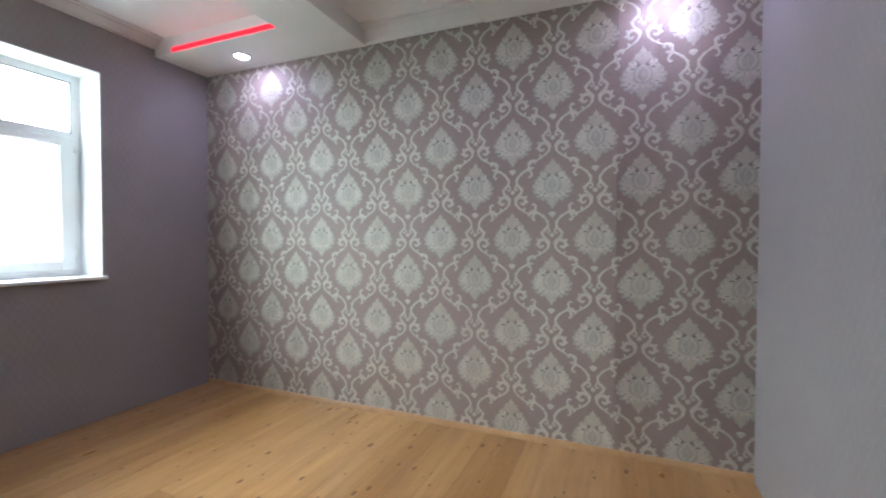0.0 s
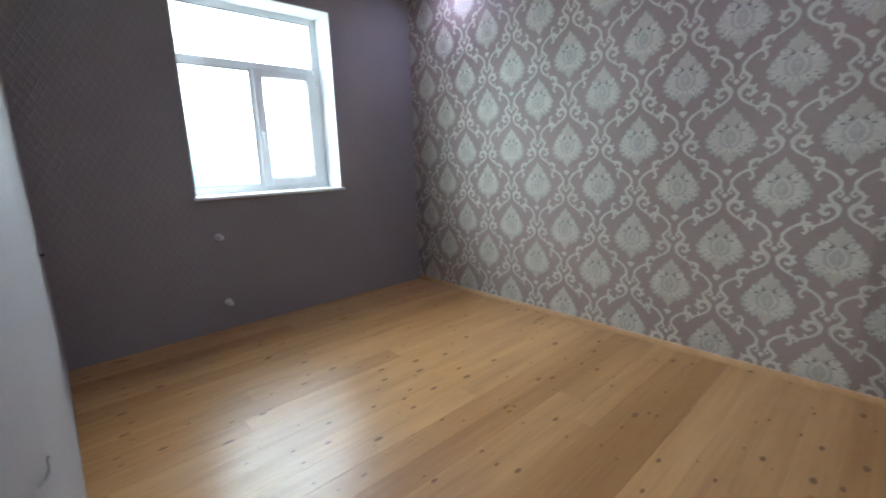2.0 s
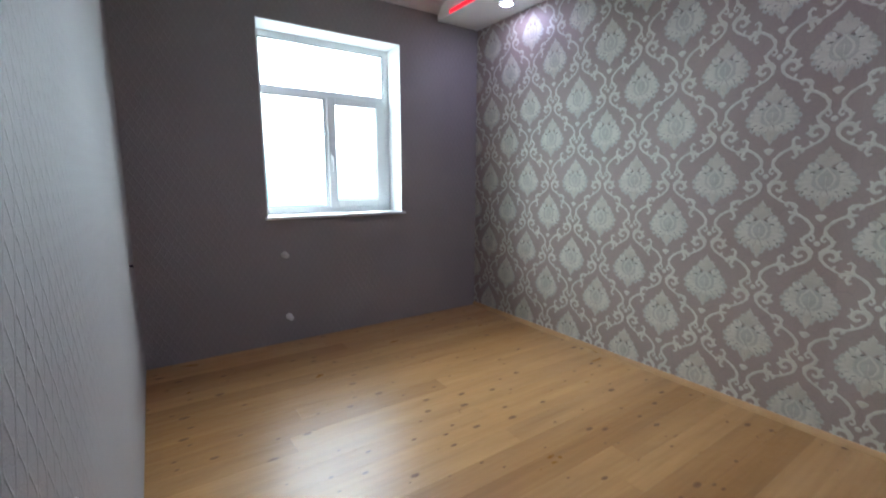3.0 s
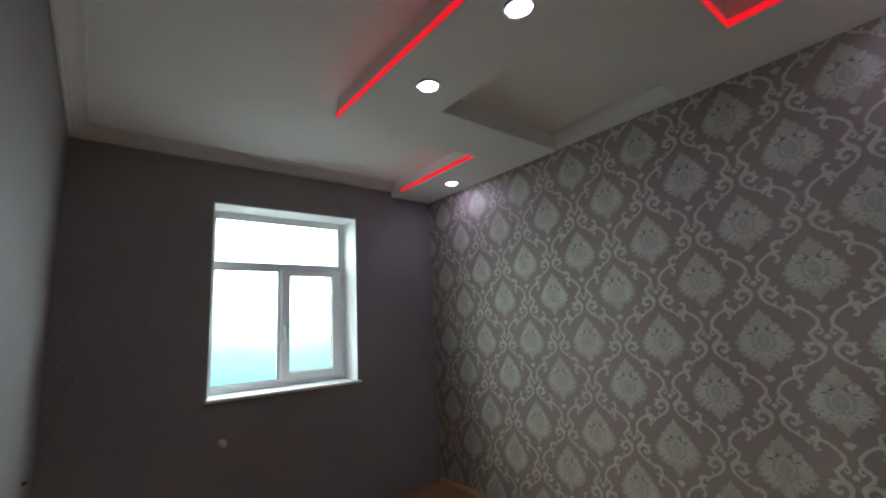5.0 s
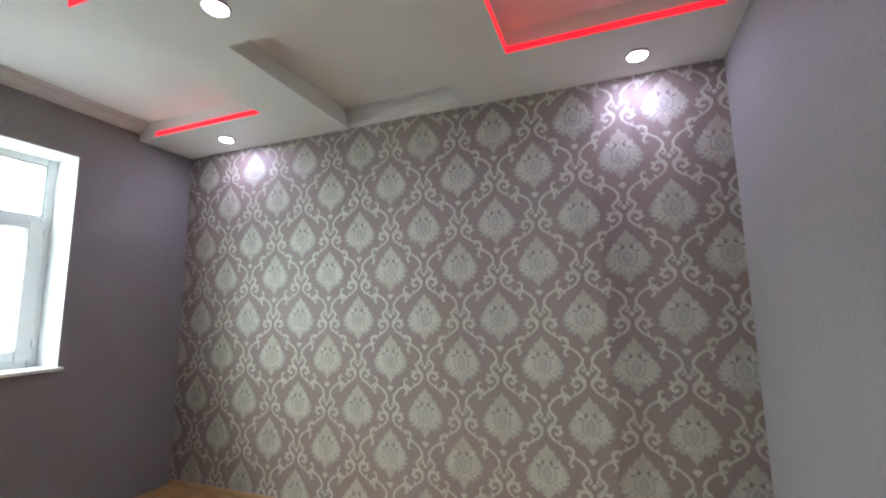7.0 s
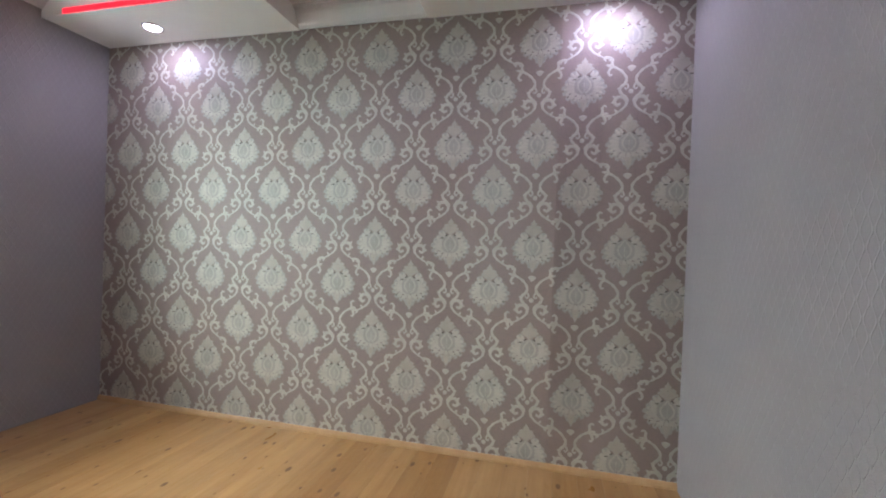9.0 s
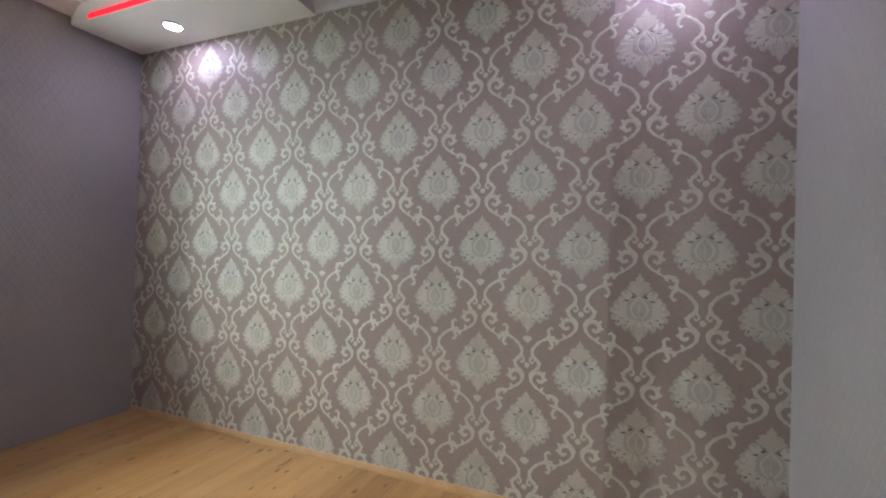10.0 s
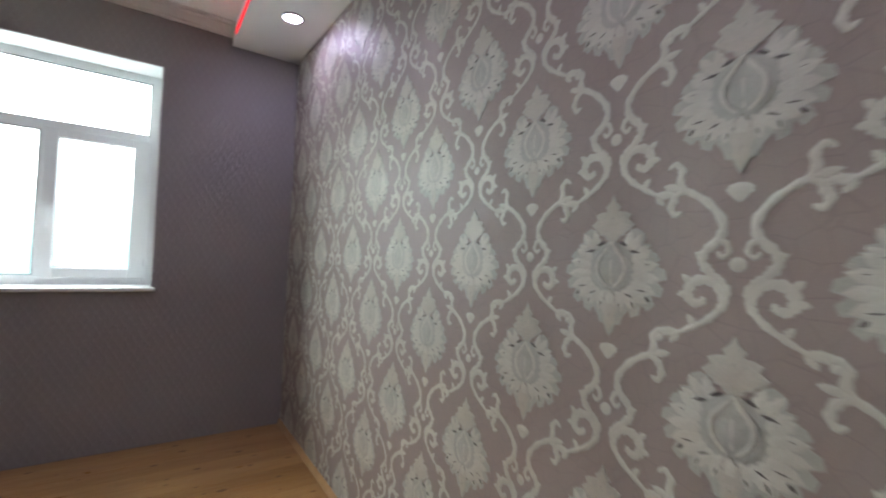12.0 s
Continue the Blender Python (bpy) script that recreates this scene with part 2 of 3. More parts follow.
def lathe(bm, profile, seg=32, m=Matrix()):
    """A turned shape from (radius, height) pairs round local z."""
    rings = []
    for r, h in profile:
        rings.append([bm.verts.new(m @ Vector((r * math.cos(6.28318 * i / seg), r * math.sin(6.28318 * i / seg), h))) for i in range(seg)])
    for a, c in zip(rings, rings[1:]):
        for i in range(seg):
            f = bm.faces.new((a[i], a[(i + 1) % seg], c[(i + 1) % seg], c[i]))
            f.smooth = True
    for ring, flip in ((rings[0], True), (rings[-1], False)):
        bm.faces.new(list(reversed(ring)) if flip else ring)
    bmesh.ops.recalc_face_normals(bm, faces=bm.faces[:])
    return bm


def prism(bm, outline, z0, z1):
    lo = [bm.verts.new((x, y, z0)) for x, y in outline]
    hi = [bm.verts.new((x, y, z1)) for x, y in outline]
    bm.faces.new(lo)
    bm.faces.new(hi)
    n = len(outline)
    for i in range(n):
        bm.faces.new((lo[i], lo[(i + 1) % n], hi[(i + 1) % n], hi[i]))
    bmesh.ops.recalc_face_normals(bm, faces=bm.faces[:])
    return bm


def sweep(bm, profile, a, b_, inward):
    """A moulding: profile points (out from wall, height) from a to b_ along a wall whose room side is inward."""
    a, b_, n = Vector(a), Vector(b_), Vector(inward)
    rows = [[bm.verts.new(p + n * o + Vector((0, 0, h))) for o, h in profile] for p in (a, b_)]
    k = len(profile)
    for i in range(k):
        bm.faces.new((rows[0][i], rows[0][(i + 1) % k], rows[1][(i + 1) % k], rows[1][i]))
    bm.faces.new(rows[0])
    bm.faces.new(list(reversed(rows[1])))
    bmesh.ops.recalc_face_normals(bm, faces=bm.faces[:])
    return bm


def struct(name, bm, material, label, category):
    return tagged(part(name, bm, material), label, category, kind="structure")


# ---- walls, floor, ceiling ----
wall_window = struct("wall_window", boxes(
    (XW - TW, XW, YN - TH, WY0, 0, ZC), (XW - TW, XW, WY1, YF + TH, 0, ZC),
    (XW - TW, XW, WY0, WY1, 0, WZ0 - 0.012), (XW - TW, XW, WY0, WY1, WZ1, ZC)), PAPER,
    "mauve-grey embossed wallpaper wall with a window opening", "wall")
wall_side = struct("wall_side", boxes((XR, XR + TH, YN - TH, YF + TH, 0, ZC)), PAPER,
                   "mauve-grey wall with small embossed lattice wallpaper", "wall")
wall_near = struct("wall_near", boxes((XW, XR, YN - TH, YN, 0, ZC)), PAPER,
                   "mauve-grey wall with small embossed lattice wallpaper", "wall")
wall_damask = struct("wall_damask", boxes((XW, XR, YF, YF + TH, 0, ZC)), DAMASK,
                     "brown-mauve wall papered with silver damask pattern", "wall")
ceiling = struct("ceiling", boxes((XW - TW, XR + TH, YN - TH, YF + TH, ZC, ZC + 0.2)), WHITE,
                 "smooth white painted plasterboard ceiling", "ceiling")
# the dropped plasterboard figure
XS, Y2, YC, XB1, XB2, XRC, YS, YRC = -2.33, 1.79, 2.27, -1.91, -0.99, -0.585, 2.935, 2.895
slab = bmesh.new()
prism(slab, [(XW, YS), (XS, YS), (XS, Y2), (XRC, Y2), (XRC, YRC), (XR, YRC), (XR, YF), (XB2, YF),
             (XB2, YC), (XB1, YC), (XB1, YF), (XW, YF)], ZS, ZC - 0.001)
ceiling_drop = struct("ceiling_drop", slab, WHITE, "stepped white plasterboard drop with lit edges", "ceiling")

CP = [(0, 0), (0, -0.075), (0.012, -0.075), (0.016, -0.064), (0.03, -0.058), (0.046, -0.04), (0.06, -0.026), (0.066, -0.024),
      (0.07, -0.012), (0.1, -0.008), (0.105, 0)]
for a, b_, n in (((XW, YN, ZC), (XW, YS, ZC), (1, 0, 0)), ((XR, YN, ZC), (XR, YRC, ZC), (-1, 0, 0)),
                 ((XW, YN, ZC), (XR, YN, ZC), (0, 1, 0))):
    struct("cornice", sweep(bmesh.new(), CP, a, b_, n), CORNICE, "off-white stepped plaster cornice moulding", "trim")

struct("cornice", sweep(bmesh.new(), [(o * 0.9, h * 1.68) for o, h in CP], (XB1, YF, ZC), (XB2, YF, ZC), (0, -1, 0)), CORNICE,
       "off-white stepped plaster cornice moulding", "trim")

BP = [(0, 0), (0.02, 0), (0.019, 0.012), (0.012, 0.028), (0.006, 0.036), (0, 0.036)]
struct("baseboard", sweep(bmesh.new(), BP, (XW, YF, 0), (XR, YF, 0), (0, -1, 0)), PINE_TRIM,
       "slim varnished pine skirting bead", "trim")
floor = struct("floor", boxes((XW - TW, XR + TH, YN - TH, YF + TH, -0.2, -0.022)), SUBFLOOR,
               "varnished knotty pine plank floor", "floor")

# ---- window ----
FX0, FX1 = XW - 0.295, XW - 0.235      # frame depth
win = tagged(new("window_1"), "white plastic window with fixed panes and one casement", "window", kind="structure")
win.location = (0, 0, 0)
FR = 0.062
part("window_frame", boxes((FX0, FX1, WY0, WY0 + FR, WZ0, WZ1), (FX0, FX1, WY1 - FR, WY1, WZ0, WZ1),
                           (FX0, FX1, WY0 + FR, WY1 - FR, WZ1 - 0.06, WZ1), (FX0, FX1, WY0 + FR, WY1 - FR, WZ0, WZ0 + 0.07),
                           bevel=0.006), UPVC, win)
TZ0, TZ1, MY0, MY1 = 1.995, 2.06, 1.92, 1.965
part("transom", boxes((FX0 + 0.002, FX1 - 0.002, WY0 + FR, WY1 - FR, TZ0, TZ1), bevel=0.006), UPVC, win)
part("mullion", boxes((FX0 + 0.002, FX1 - 0.002, MY0, MY1, WZ0 + 0.07, TZ0), bevel=0.006), UPVC, win)
# casement sash stands proud of the frame
SY0, SY1, SZ0, SZ1 = MY0 + 0.022, WY1 - FR + 0.02, WZ0 + 0.05, TZ0 + 0.02
SX0, SX1, SF = FX0 + 0.015, FX1 + 0.014, 0.075
casement = part("casement", boxes((SX0, SX1, SY0, SY0 + SF, SZ0, SZ1), (SX0, SX1, SY1 - SF - 0.02, SY1, SZ0, SZ1),
                                  (SX0, SX1, SY0 + SF, SY1 - SF - 0.02, SZ1 - 0.055, SZ1), (SX0, SX1, SY0 + SF, SY1 - SF - 0.02, SZ0, SZ0 + 0.07),
                                  bevel=0.007), UPVC, win)
hz = 1.50
hb = boxes((SX1, SX1 + 0.012, SY0 + 0.02, SY0 + 0.048, hz - 0.035, hz + 0.035), (SX1 + 0.012, SX1 + 0.04, SY0 + 0.027, SY0 + 0.041, hz - 0.008, hz + 0.008),
           (SX1 + 0.03, SX1 + 0.045, SY0 + 0.024, SY0 + 0.044, hz - 0.11, hz + 0.012), bevel=0.004)
part("handle", hb, UPVC, casement, "white plastic window handle")
for z in (SZ0 + 0.09, SZ1 - 0.1):
    part("hinge", lathe(bmesh.new(), [(0.006, 0), (0.009, 0.003), (0.009, 0.05), (0.006, 0.053)], 12, Matrix.Translation((SX1 + 0.003, SY1 - 0.004, z))), UPVC, casement)
gx = (FX0 + FX1) / 2
for y0, y1, z0, z1, owner in ((WY0 + FR - 0.005, WY1 - FR + 0.005, TZ1 - 0.005, WZ1 - 0.055, win), (WY0 + FR - 0.005, MY0 + 0.005, WZ0 + 0.065, TZ0 + 0.005, win),
                              (SY0 + SF - 0.005, SY1 - SF - 0.015, SZ0 + 0.065, SZ1 - 0.05, casement)):
    p = part("pane", boxes((gx - 0.012, gx + 0.012, y0, y1, z0, z1)), GLASS, owner, "clear window glass")
    p.visible_shadow = False
    t = 0.009
    part("seal", boxes((gx + 0.012, FX1 - 0.003, y0 + 0.003, y0 + t, z0, z1), (gx + 0.012, FX1 - 0.003, y1 - t, y1 - 0.003, z0, z1),
                       (gx + 0.012, FX1 - 0.003, y0 + t, y1 - t, z0 + 0.003, z0 + t), (gx + 0.012, FX1 - 0.003, y0 + t, y1 - t, z1 - t, z1 - 0.003)), SEAL, owner, "grey rubber glazing seal")
# plastered reveal lining and sill board
part("window_reveal", boxes((FX1, XW + 0.003, WY0, WY0 + 0.008, WZ0 + 0.012, WZ1), (FX1, XW + 0.003, WY1 - 0.008, WY1, WZ0 + 0.012, WZ1),
                            (FX1, XW + 0.003, WY0 + 0.008, WY1 - 0.008, WZ1 - 0.008, WZ1), bevel=0.003), REVEAL, win)
part("window_sill", boxes((FX1, XW + 0.035, WY0 - 0.012, WY1 + 0.02, WZ0 - 0.012, WZ0 + 0.012), bevel=0.006), SILLMAT, win)

# ---- outside ----
ground = struct("ground", boxes((-60, 60, -60, 60, -0.6, -0.4)), CONCRETE, "pale dusty ground outside the house", "ground")
bd = bmesh.new()
bmesh.ops.create_grid(bd, x_segments=1, y_segments=1, size=1)
bmesh.ops.transform(bd, matrix=Matrix.Translation((-9.0, 2.0, 3.0)) @ Matrix.Rotation(radians(90), 4, "Y") @ Matrix.Diagonal((8, 11, 1, 1)), verts=bd.verts)
struct("backdrop", bd, HAZE, "bright overcast sky and hazy distance", "backdrop")

# ---- lamps ----
def downlight(x, y):
    lamp = tagged(new("recessed_downlight"), "round recessed ceiling downlight with chrome ring, lit", "ceiling light", "recessed downlights")
    lamp.location = (x, y, ZS)
    part("ring", lathe(bmesh.new(), [(0.053, -0.001), (0.055, -0.011), (0.063, -0.010), (0.068, 0.0), (0.068, 0.0005), (0.053, 0.0005)], 40), CHROME, lamp, "chrome rim")
    part("lens", lathe(bmesh.new(), [(0.002, -0.0175), (0.02, -0.0165), (0.038, -0.0135), (0.049, -0.008), (0.0525, -0.002), (0.0525, 0.0)], 32), LENS, lamp, "glowing frosted lens")
    return lamp


first = downlight(*LAMPS[0])
for x, y in LAMPS[1:]:
    copy_thing(first, Matrix.Translation((x, y, ZS)))
for x, y in LAMPS:
    sp = new("downlight_beam", bpy.data.lights.new("downlight_beam", "AREA"))
    sp.data.energy, sp.data.shape, sp.data.size = LAMP_W, "DISK", 0.1
    sp.data.color = (0.70, 0.56, 1.0)
    sp.location = (x, y, ZS - 0.02)


def led_strip(a, b_, out):
    """Red LED tape on a white backing tray along the foot of the drop's edge."""
    a, b_, o = Vector(a), Vector(b_), Vector(out)
    st = tagged(new("led_strip"), "glowing red led strip along the ceiling step", "led strip", "red led strips")
    st.location = (0, 0, 0)
    up = Vector((0, 0, 1))

    def bar(o0, o1, z0, z1):
        bm = bmesh.new()
        vs = [bm.verts.new(p + o * d + up * z) for p in (a, b_) for d, z in ((o0, z0), (o1, z0), (o1, z1), (o0, z1))]
        for q in ((0, 1, 2, 3), (4, 7, 6, 5), (0, 4, 5, 1), (1, 5, 6, 2), (2, 6, 7, 3), (3, 7, 4, 0)):
            bm.faces.new([vs[i] for i in q])
        bmesh.ops.recalc_face_normals(bm, faces=bm.faces[:])
        return bm
    part("tape", bar(0.003, 0.010, ZS + 0.004, ZS + 0.036), RED, st, "glowing red diffuser")
    part("tray", bar(0.0005, 0.003, ZS + 0.002, ZS + 0.038), WHITE, st, "white backing tray")


led_strip((XW + 0.2, YS, 0), (XS, YS, 0), (0, -1, 0))
led_strip((XS, Y2, 0), (XRC, Y2, 0), (0, -1, 0))
led_strip((XRC, Y2, 0), (XRC, YRC - 0.016, 0), (1, 0, 0))
led_strip((XRC, YRC, 0), (XR - 0.1, YRC, 0), (0, -1, 0))

# ---- radiator pipe stubs ----
def pipe_stub(y, z):
    st = tagged(new("pipe_stub"), "capped white plastic radiator pipe stub in the wall", "pipe", "radiator pipe stubs")
    st.location = (XW, y, z)
    q = Matrix.Rotation(radians(90), 4, "Y")
    part("collar", lathe(bmesh.new(), [(0.026, 0.0), (0.026, 0.004), (0.018, 0.008)], 24, q), PIPE, st)
    part("pipe", lathe(bmesh.new(), [(0.012, 0.004), (0.012, 0.045)], 20, q), PIPE, st)
    part("cap", lathe(bmesh.new(), [(0.014, 0.04), (0.020, 0.043), (0.020, 0.07), (0.017, 0.076), (0.006, 0.078)], 20, q), PIPE, st)


pipe_stub(1.467, 0.727)
pipe_stub(1.477, 0.216)


# ---- loose cable and filled hole in the side wall paper ----
wire = tagged(new("cable_end"), "short white cable end sticking out of the wall", "cable")
wire.location = (-0.80, YN, 0.84)
cu = bpy.data.curves.new("cable_core", "CURVE")
cu.dimensions, cu.bevel_depth, cu.bevel_resolution = "3D", 0.0022, 3
spl = cu.splines.new("BEZIER")
spl.bezier_points.add(2)
for p, co in zip(spl.bezier_points, ((0, -0.005, 0), (-0.004, 0.012, 0.012), (0.004, 0.016, 0.04))):
    p.co, p.handle_left_type, p.handle_right_type = co, "AUTO", "AUTO"
tmp = new("tmp_cable", cu)
mesh_cable = bpy.data.meshes.new_from_object(tmp.evaluated_get(bpy.context.evaluated_depsgraph_get()))
bpy.data.objects.remove(tmp)
mesh_cable.materials.clear()
mesh_cable.materials.append(PIPE)
core = new("core", mesh_cable)
core.parent = wire
hole = tagged(part("wall_hook", lathe(bmesh.new(), [(0.006, 0), (0.006, 0.012), (0.009, 0.014), (0.009, 0.018)], 14,
              Matrix.Translation((-3.02, YN, 0.835)) @ Matrix.Rotation(radians(-90), 4, "X")), DARK), "small dark screw in the mauve papered wall", "screw")

# ---- damask relief ----
RELIEF = 0.6


def leaf(bm, x, z, deg, length, width, h=0.003, n=7, scallop=0.0, mi=0):
    """A low-relief leaf from its base at (x, z); deg is from straight up, clockwise."""
    a = radians(deg)
    ax, az = math.sin(a), math.cos(a)
    rim_l, rim_r, mid = [], [], []
    for i in range(n + 1):
        t = i / n
        w = width * (math.sin(math.pi * min(1, 0.08 + 0.92 * t) ** 0.85)) ** 0.8 if 0 < i < n else width * (0.25 if i == 0 else 0.0)
        w *= 1 + scallop * (1 if i % 2 else -1)
        px, pz = x + ax * length * t, z + az * length * t
        rim_l.append(bm.verts.new((px - az * w, -0.0006, pz + ax * w)))
        rim_r.append(bm.verts.new((px + az * w, -0.0006, pz - ax * w)))
        mid.append(bm.verts.new((px, -h * (0.5 + 0.5 * math.sin(math.pi * t)), pz)))
    for i in range(n):
        for q in ((rim_l[i], mid[i], mid[i + 1], rim_l[i + 1]), (mid[i], rim_r[i], rim_r[i + 1], mid[i + 1])):
            f = bm.faces.new(q)
            f.material_index = mi
            f.smooth = True


def disc(bm, x, z, rx, rz, h=0.003, inner=0.0, mi=0, seg=18, scallop=0.0):
    """A domed oval, or a ring if inner is set."""
    out, mid, inn = [], [], []
    for i in range(seg):
        a = 6.28318 * i / seg
        k = 1 + scallop * (1 if i % 2 else -1)
        c, s = math.cos(a) * k, math.sin(a) * k
        out.append(bm.verts.new((x + rx * c, -0.0006, z + rz * s)))
        m = (1 + inner) / 2
        mid.append(bm.verts.new((x + rx * m * c, -h, z + rz * m * s)))
        inn.append(bm.verts.new((x + rx * inner * c, -0.0008 if inner else -h * 1.05, z + rz * inner * s)) if inner else None)
    centre = None if inner else bm.verts.new((x, -h * 1.08, z))
    for i in range(seg):
        j = (i + 1) % seg
        fs = [bm.faces.new((out[i], out[j], mid[j], mid[i]))]
        fs.append(bm.faces.new((mid[i], mid[j], inn[j], inn[i])) if inner else bm.faces.new((mid[i], mid[j], centre)))
        for f in fs:
            f.material_index, f.smooth = mi, True


def ribbon(bm, pts, w0, w1, h=0.0028, steps=5, mi=0, base=0.0):
    """A rounded raised band through pts, its half-width going from w0 to w1 and swelling between."""
    P = [Vector((p[0], 0, p[1])) for p in pts]
    P = [P[0] * 2 - P[1]] + P + [P[-1] * 2 - P[-2]]
    line = []
    for i in range(1, len(P) - 2):
        for k in range(steps):
            t = k / steps
            a, b_, c, d = P[i - 1:i + 3]
            line.append(0.5 * (2 * b_ + (c - a) * t + (2 * a - 5 * b_ + 4 * c - d) * t * t + (3 * b_ - a - 3 * c + d) * t ** 3))
    line.append(P[-2])
    rows = []
    n = len(line) - 1
    for i, p in enumerate(line):
        d = line[min(n, i + 1)] - line[max(0, i - 1)]
        d.normalize()
        s = Vector((d.z, 0, -d.x))
        t = i / n
        w = 0.77 * (w0 * (1 - t) + w1 * t) * (0.6 + 0.4 * math.sin(math.pi * t)) * (1 + 0.34 * math.sin(i * 2.3) * math.sin(i * 0.9 + 1)) * (0.35 if i in (0, n) else 1)
        rows.append((bm.verts.new(p + s * w + Vector((0, -0.0006, 0))), bm.verts.new(p + s * w * 0.35 + Vector((0, -h, 0))),
                     bm.verts.new(p - s * w * 0.35 + Vector((0, -h, 0))), bm.verts.new(p - s * w + Vector((0, -0.0006, 0)))))
    for a, c in zip(rows, rows[1:]):
        for k in range(3):
            f = bm.faces.new((a[k], a[k + 1], c[k + 1], c[k]))
            f.smooth, f.material_index = True, mi
    for row in rows:
        for v in row:
            v.co.y -= base


def plate(bm, half, h, mi=0, width=1.0):
    """A low plate from half its outline in millimetres, top to bottom, mirrored."""
    right = [(x * width / 1000, z / 1000) for x, z in half]
    loop = right + [(-x, z) for x, z in reversed(right[1:-1])]
    lo = [bm.verts.new((x, 0.0004, z)) for x, z in loop]
    hi = [bm.verts.new((x, -h, z)) for x, z in loop]
    n = len(loop)
    for i in range(n):
        f = bm.faces.new((lo[i], lo[(i + 1) % n], hi[(i + 1) % n], hi[i]))
        f.material_index = mi
    f = bm.faces.new(hi)
    f.material_index = mi
    f.normal_update()
    bmesh.ops.triangulate(bm, faces=[f], ngon_method="EAR_CLIP")


def edged(bm, x, z, deg, length, width, h, base=0.0024, scallop=0.1, mi=0, edge=2):
    """A leaf over its own darker printed outline, both above a plate of height base."""
    a = radians(deg)
    n0 = len(bm.verts)
    leaf(bm, x - 0.003 * math.sin(a), z - 0.003 * math.cos(a), deg, length + 0.006, width + 0.0022, 0.002, 7, scallop, edge)
    bm.verts.ensure_lookup_table()
    for v in bm.verts[n0:]:
        v.co.y = -base
    n1 = len(bm.verts)
    leaf(bm, x, z, deg, length, width, h, 7, scallop, mi)
    bm.verts.ensure_lookup_table()
    for v in bm.verts[n1:]:
        v.co.y -= base


def both(s, pts):
    """Points in millimetres, mirrored by s, in metres."""
    return [(s * a / 1000, b_ / 1000) for a, b_ in pts]


def motif_mesh():
    """Palmette: crown, shoulder and side leaves, onion vase and pendant; its tip near the origin, hanging down."""
    bm = bmesh.new()
    plate(bm, [(0, -90), (20, -104), (33, -102), (36, -84), (45, -72), (58, -68), (72, -75), (80, -88), (77, -101), (91, -104), (82, -115), (104, -122), (113, -136), (99, -146),
               (124, -157), (128, -176), (108, -183), (122, -196), (116, -214), (96, -212), (104, -232), (88, -246), (75, -234), (70, -256), (52, -264), (47, -248),
               (32, -266), (26, -284), (14, -286), (8, -302), (0, -314)], 0.0016, 1)
    plate(bm, [(0, 9), (8, -8), (20, -19), (13, -29), (30, -30), (45, -37), (39, -48), (55, -60), (43, -72), (25, -76), (15, -94), (0, -99)], 0.0034, 3)
    for s in (-1, 1):
        # from the bottom up, each row lapping over the one below
        for x, z, deg, length, width, base in (
                (14, -210, 160, 48, 12, 0.0016), (30, -206, 142, 52, 14, 0.0018), (42, -198, 126, 56, 15, 0.0020), (50, -188, 110, 60, 15, 0.0022),
                (52, -172, 95, 64, 14, 0.0024), (52, -156, 80, 60, 14, 0.0026), (52, -140, 60, 48, 14, 0.0028)):
            edged(bm, s * x / 1000, z / 1000, deg * s, length / 1000, width / 1000, 0.0034, base, 0.12, 0, 1)
        # shoulder leaves
        leaf(bm, 0.038 * s, -0.116, 12 * s, 0.046, 0.012, 0.0056, 7, 0.12)
        leaf(bm, 0.048 * s, -0.116, 38 * s, 0.048, 0.012, 0.0060, 7, 0.12)
        leaf(bm, 0.060 * s, -0.122, 64 * s, 0.034, 0.010, 0.0056, 7, 0.12)
        # hollows
        for x, z, deg, length in ((18, -99, 112, 26), (44, -118, 100, 34), (80, -148, 84, 14), (62, -202, 96, 30), (34, -212, 112, 26), (52, -226, 158, 22), (82, -216, 128, 16), (22, -232, 164, 18)):
            leaf(bm, s * x / 1000, z / 1000, deg * s, length / 1000, 0.0044, 0.0070, 5, 0.0, 2)
        edged(bm, 0.004 * s, -0.088, 31 * s, 0.058, 0.012, 0.0020, 0.0038, 0.12, 3, 1)
        edged(bm, 0.007 * s, -0.080, 62 * s, 0.044, 0.011, 0.0020, 0.0036, 0.12, 3, 1)
        # rim of the vase
        ribbon(bm, both(s, [(0, -98), (12, -116), (31, -140), (35, -162), (25, -186), (8, -202)]), 0.0066, 0.0066, 0.0026, 5, 0, 0.0056)
        ribbon(bm, both(s, [(10, -102), (26, -119), (45, -140), (48, -164), (36, -190), (18, -208)]), 0.0050, 0.0050, 0.0020, 5, 1, 0.0052)
    edged(bm, 0, -0.094, 0, 0.098, 0.018, 0.0024, 0.0042, 0.12, 3, 1)
    disc(bm, 0, -0.162, 0.031, 0.034, 0.0058, 0.0, 1, 24)
    leaf(bm, 0, -0.156, 0, 0.056, 0.025, 0.0066, mi=1)
    leaf(bm, 0, -0.194, 0, 0.076, 0.013, 0.0074, mi=0)
    edged(bm, 0, -0.208, 180, 0.100, 0.018, 0.0034, 0.0040, 0.14, 3, 1)
    edged(bm, 0, -0.244, 0, 0.036, 0.011, 0.003, 0.0050, 0.1, 0)
    leaf(bm, 0, -0.252, 180, 0.026, 0.0035, 0.0084, 5, 0.0, 2)
    leaf(bm, 0, -0.056, 0, 0.026, 0.0035, 0.0076, 5, 0.0, 2)
    return bm


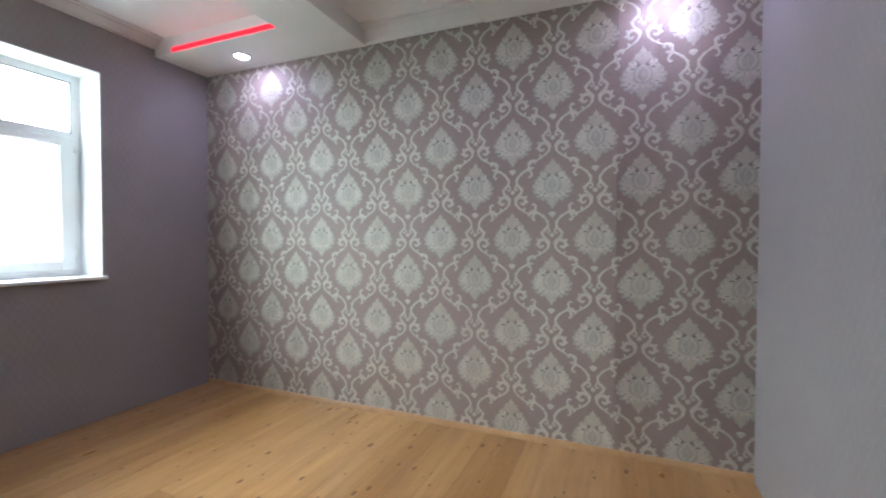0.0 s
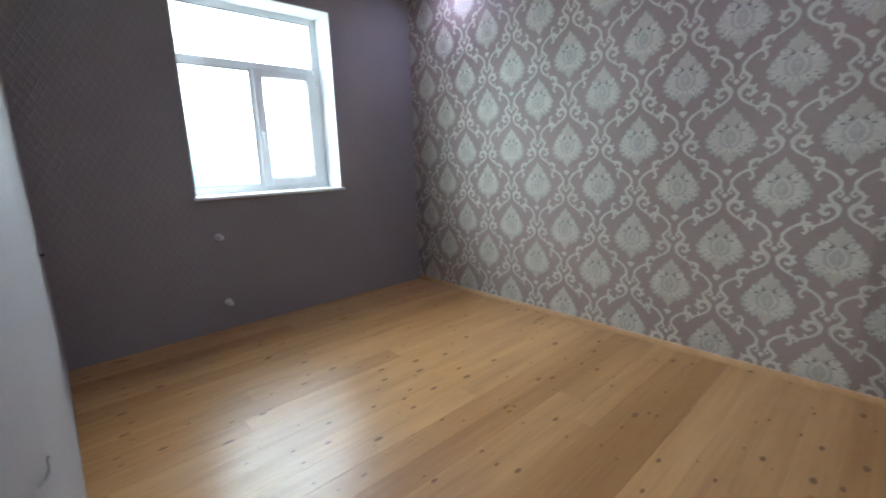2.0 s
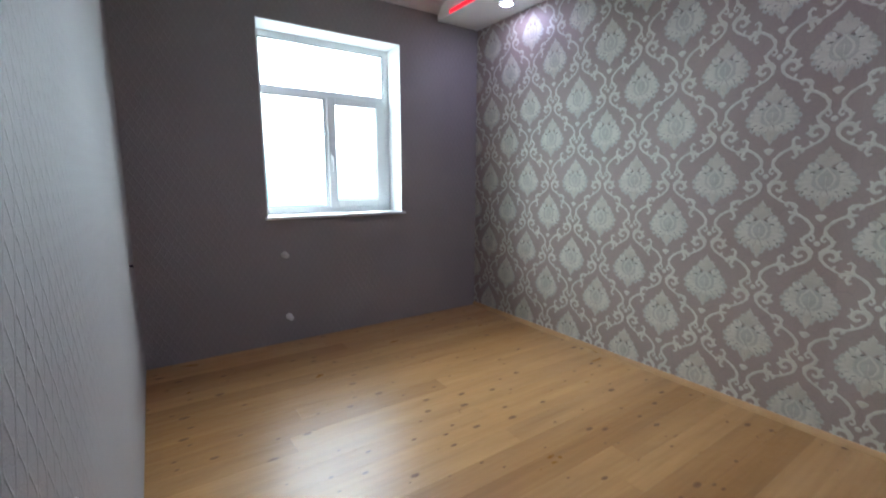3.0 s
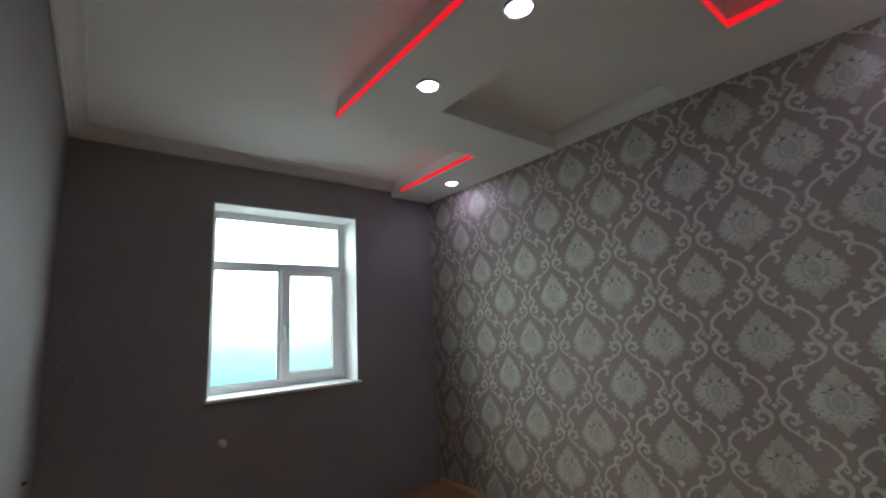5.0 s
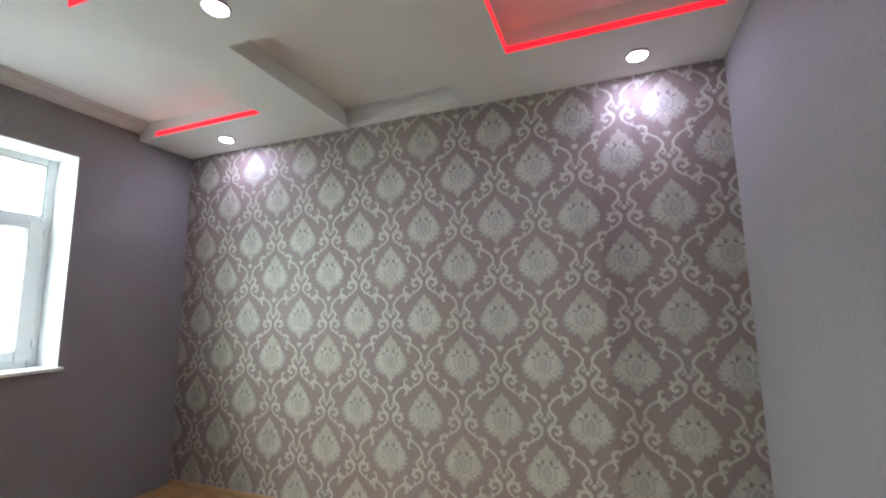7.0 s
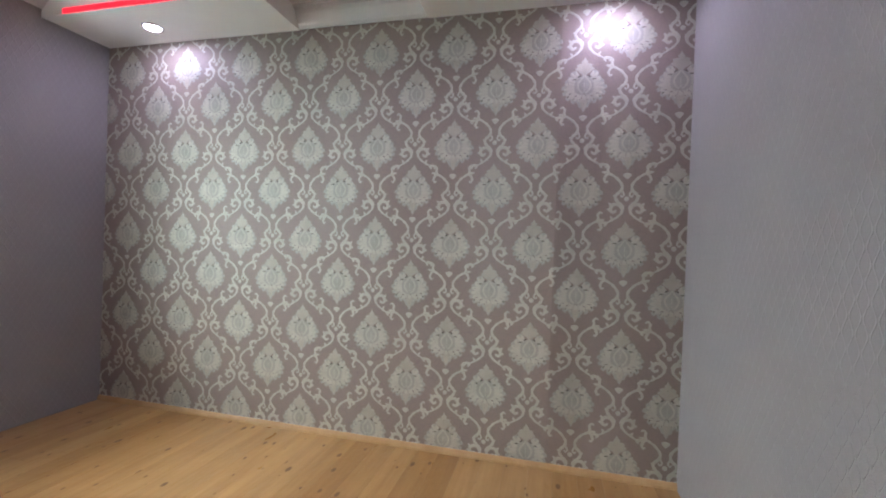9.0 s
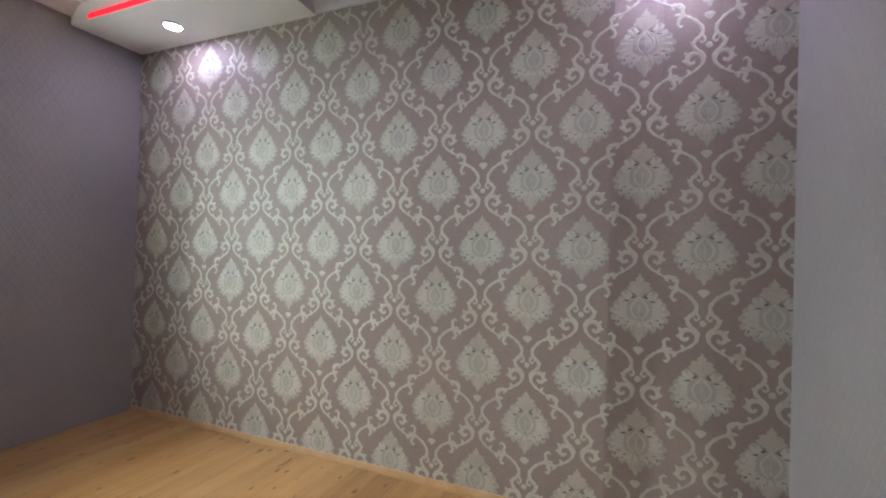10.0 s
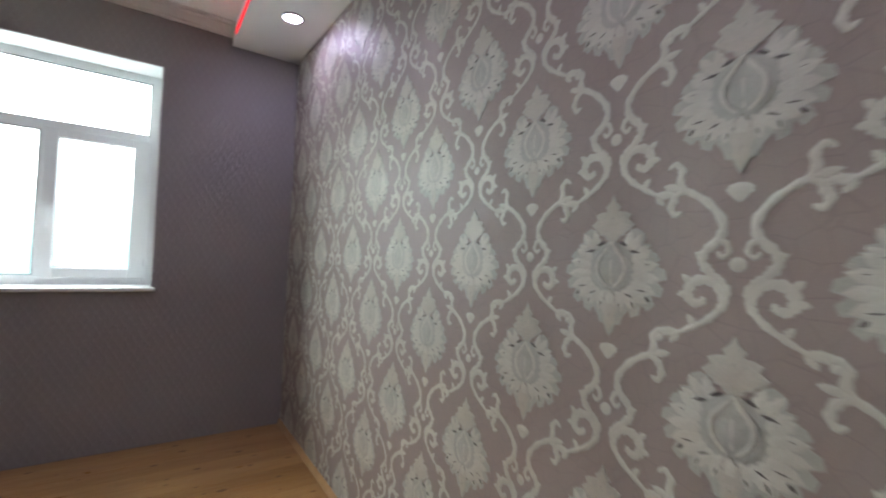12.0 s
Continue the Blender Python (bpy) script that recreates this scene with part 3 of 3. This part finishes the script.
def scroll_mesh():
    """The mirrored S-scrolls that stand over each palmette's tip, with eyes, volutes and a heart drop."""
    bm = bmesh.new()
    for s in (-1, 1):
        ribbon(bm, both(s, [(112, 284), (86, 274), (52, 250), (27, 214), (32, 182), (55, 160), (60, 138), (41, 114), (20, 94), (22, 62), (45, 33), (80, 10), (116, -10)]), 0.0124, 0.0100)
        ribbon(bm, both(s, [(90, 272), (106, 296), (104, 320), (118, 334), (130, 324)]), 0.0125, 0.007)
        ribbon(bm, both(s, [(96, 280), (116, 268), (124, 246), (114, 230), (103, 238)]), 0.0125, 0.007)
        leaf(bm, 0.108 * s, 0.284, 78 * s, 0.034, 0.008, scallop=0.15)
        leaf(bm, 0.102 * s, -0.002, 90 * s, 0.040, 0.009, scallop=0.2)
        leaf(bm, 0.100 * s, -0.004, 140 * s, 0.028, 0.007, scallop=0.2)
        leaf(bm, 0.070 * s, 0.016, 36 * s, 0.026, 0.007, scallop=0.2)
        disc(bm, 0.138 * s, -0.018, 0.008, 0.008, 0.003)
        ribbon(bm, both(s, [(22, 64), (28, 88), (46, 104), (70, 102), (84, 84), (80, 63), (62, 60), (55, 73)]), 0.0140, 0.0120)
        leaf(bm, 0.082 * s, 0.100, 48 * s, 0.020, 0.007)
        leaf(bm, 0.088 * s, 0.076, 100 * s, 0.018, 0.007)
        leaf(bm, 0.058 * s, 0.150, 70 * s, 0.018, 0.006)
        ribbon(bm, both(s, [(52, 162), (38, 180), (20, 174), (16, 157), (28, 148), (34, 160)]), 0.0085, 0.006)
    disc(bm, 0, 0.136, 0.014, 0.014, 0.003)
    disc(bm, 0, 0.272, 0.023, 0.013, 0.003, scallop=0.06)
    leaf(bm, 0, 0.278, 180, 0.030, 0.016)
    return bm


def to_mesh(name, bm):
    bm.normal_update()
    for f in bm.faces:
        if f.normal.y > 0.02:
            f.normal_flip()
    for v in bm.verts:
        v.co.y = -0.0005 + (v.co.y + 0.0006) * RELIEF
    me = bpy.data.meshes.new(name)
    bm.to_mesh(me)
    bm.free()
    me.materials.append(SILVER)
    me.materials.append(SILVER_DULL)
    me.materials.append(PRINT)
    me.materials.append(GOLD)
    return me


MOTIF, SCROLL = to_mesh("motif", motif_mesh()), to_mesh("scroll", scroll_mesh())
PX, QZ, TX, TZ = 0.51, 0.613, -2.833, 2.085
for name, mesh, lo, hi, half in (("motif", MOTIF, -0.315, 0.0, 0.13), ("scroll", SCROLL, -0.075, 0.32, 0.185)):
    for k in range(-4, 14):
        x = TX + PX * k / 2
        for r in range(-2, 6):
            z = TZ - QZ * (r - (0.55 if k % 2 else 0.0))
            top = ZC if XB1 < x < XB2 else ZS
            if z + lo > top - 0.01 or z + hi < 0.04 or x + half < XW + 0.01 or x - half > XR - 0.01:
                continue
            ob = new(name, mesh)
            ob.parent = wall_damask
            ob.location = (x, YF - 0.0006, z)

# ---- floor planks ----
rng = random.Random(7)
W = 0.138
x = XW
while x < XR - 0.005:
    x1 = min(x + W, XR)
    cuts = [YN]
    if rng.random() < 0.55:
        cuts.append(YN + rng.uniform(0.5, 2.4))
    cuts.append(YF)
    for y0, y1 in zip(cuts, cuts[1:]):
        bm = bmesh.new()
        g, bv = 0.0002, 0.0008
        zt = rng.uniform(-0.0005, 0.0004)
        lo = [(x + g, y0 + g), (x1 - g, y0 + g), (x1 - g, y1 - g), (x + g, y1 - g)]
        hi = [(x + g + bv, y0 + g + bv), (x1 - g - bv, y0 + g + bv), (x1 - g - bv, y1 - g - bv), (x + g + bv, y1 - g - bv)]
        rows = [[bm.verts.new((a, b_, zz)) for a, b_ in q] for q, zz in ((lo, -0.022), (lo, zt - bv * 0.7), (hi, zt))]
        for r0, r1 in zip(rows, rows[1:]):
            for i in range(4):
                bm.faces.new((r0[i], r0[(i + 1) % 4], r1[(i + 1) % 4], r1[i]))
        bm.faces.new(rows[-1])
        part("plank", bm, PINE, floor)
    x = x1
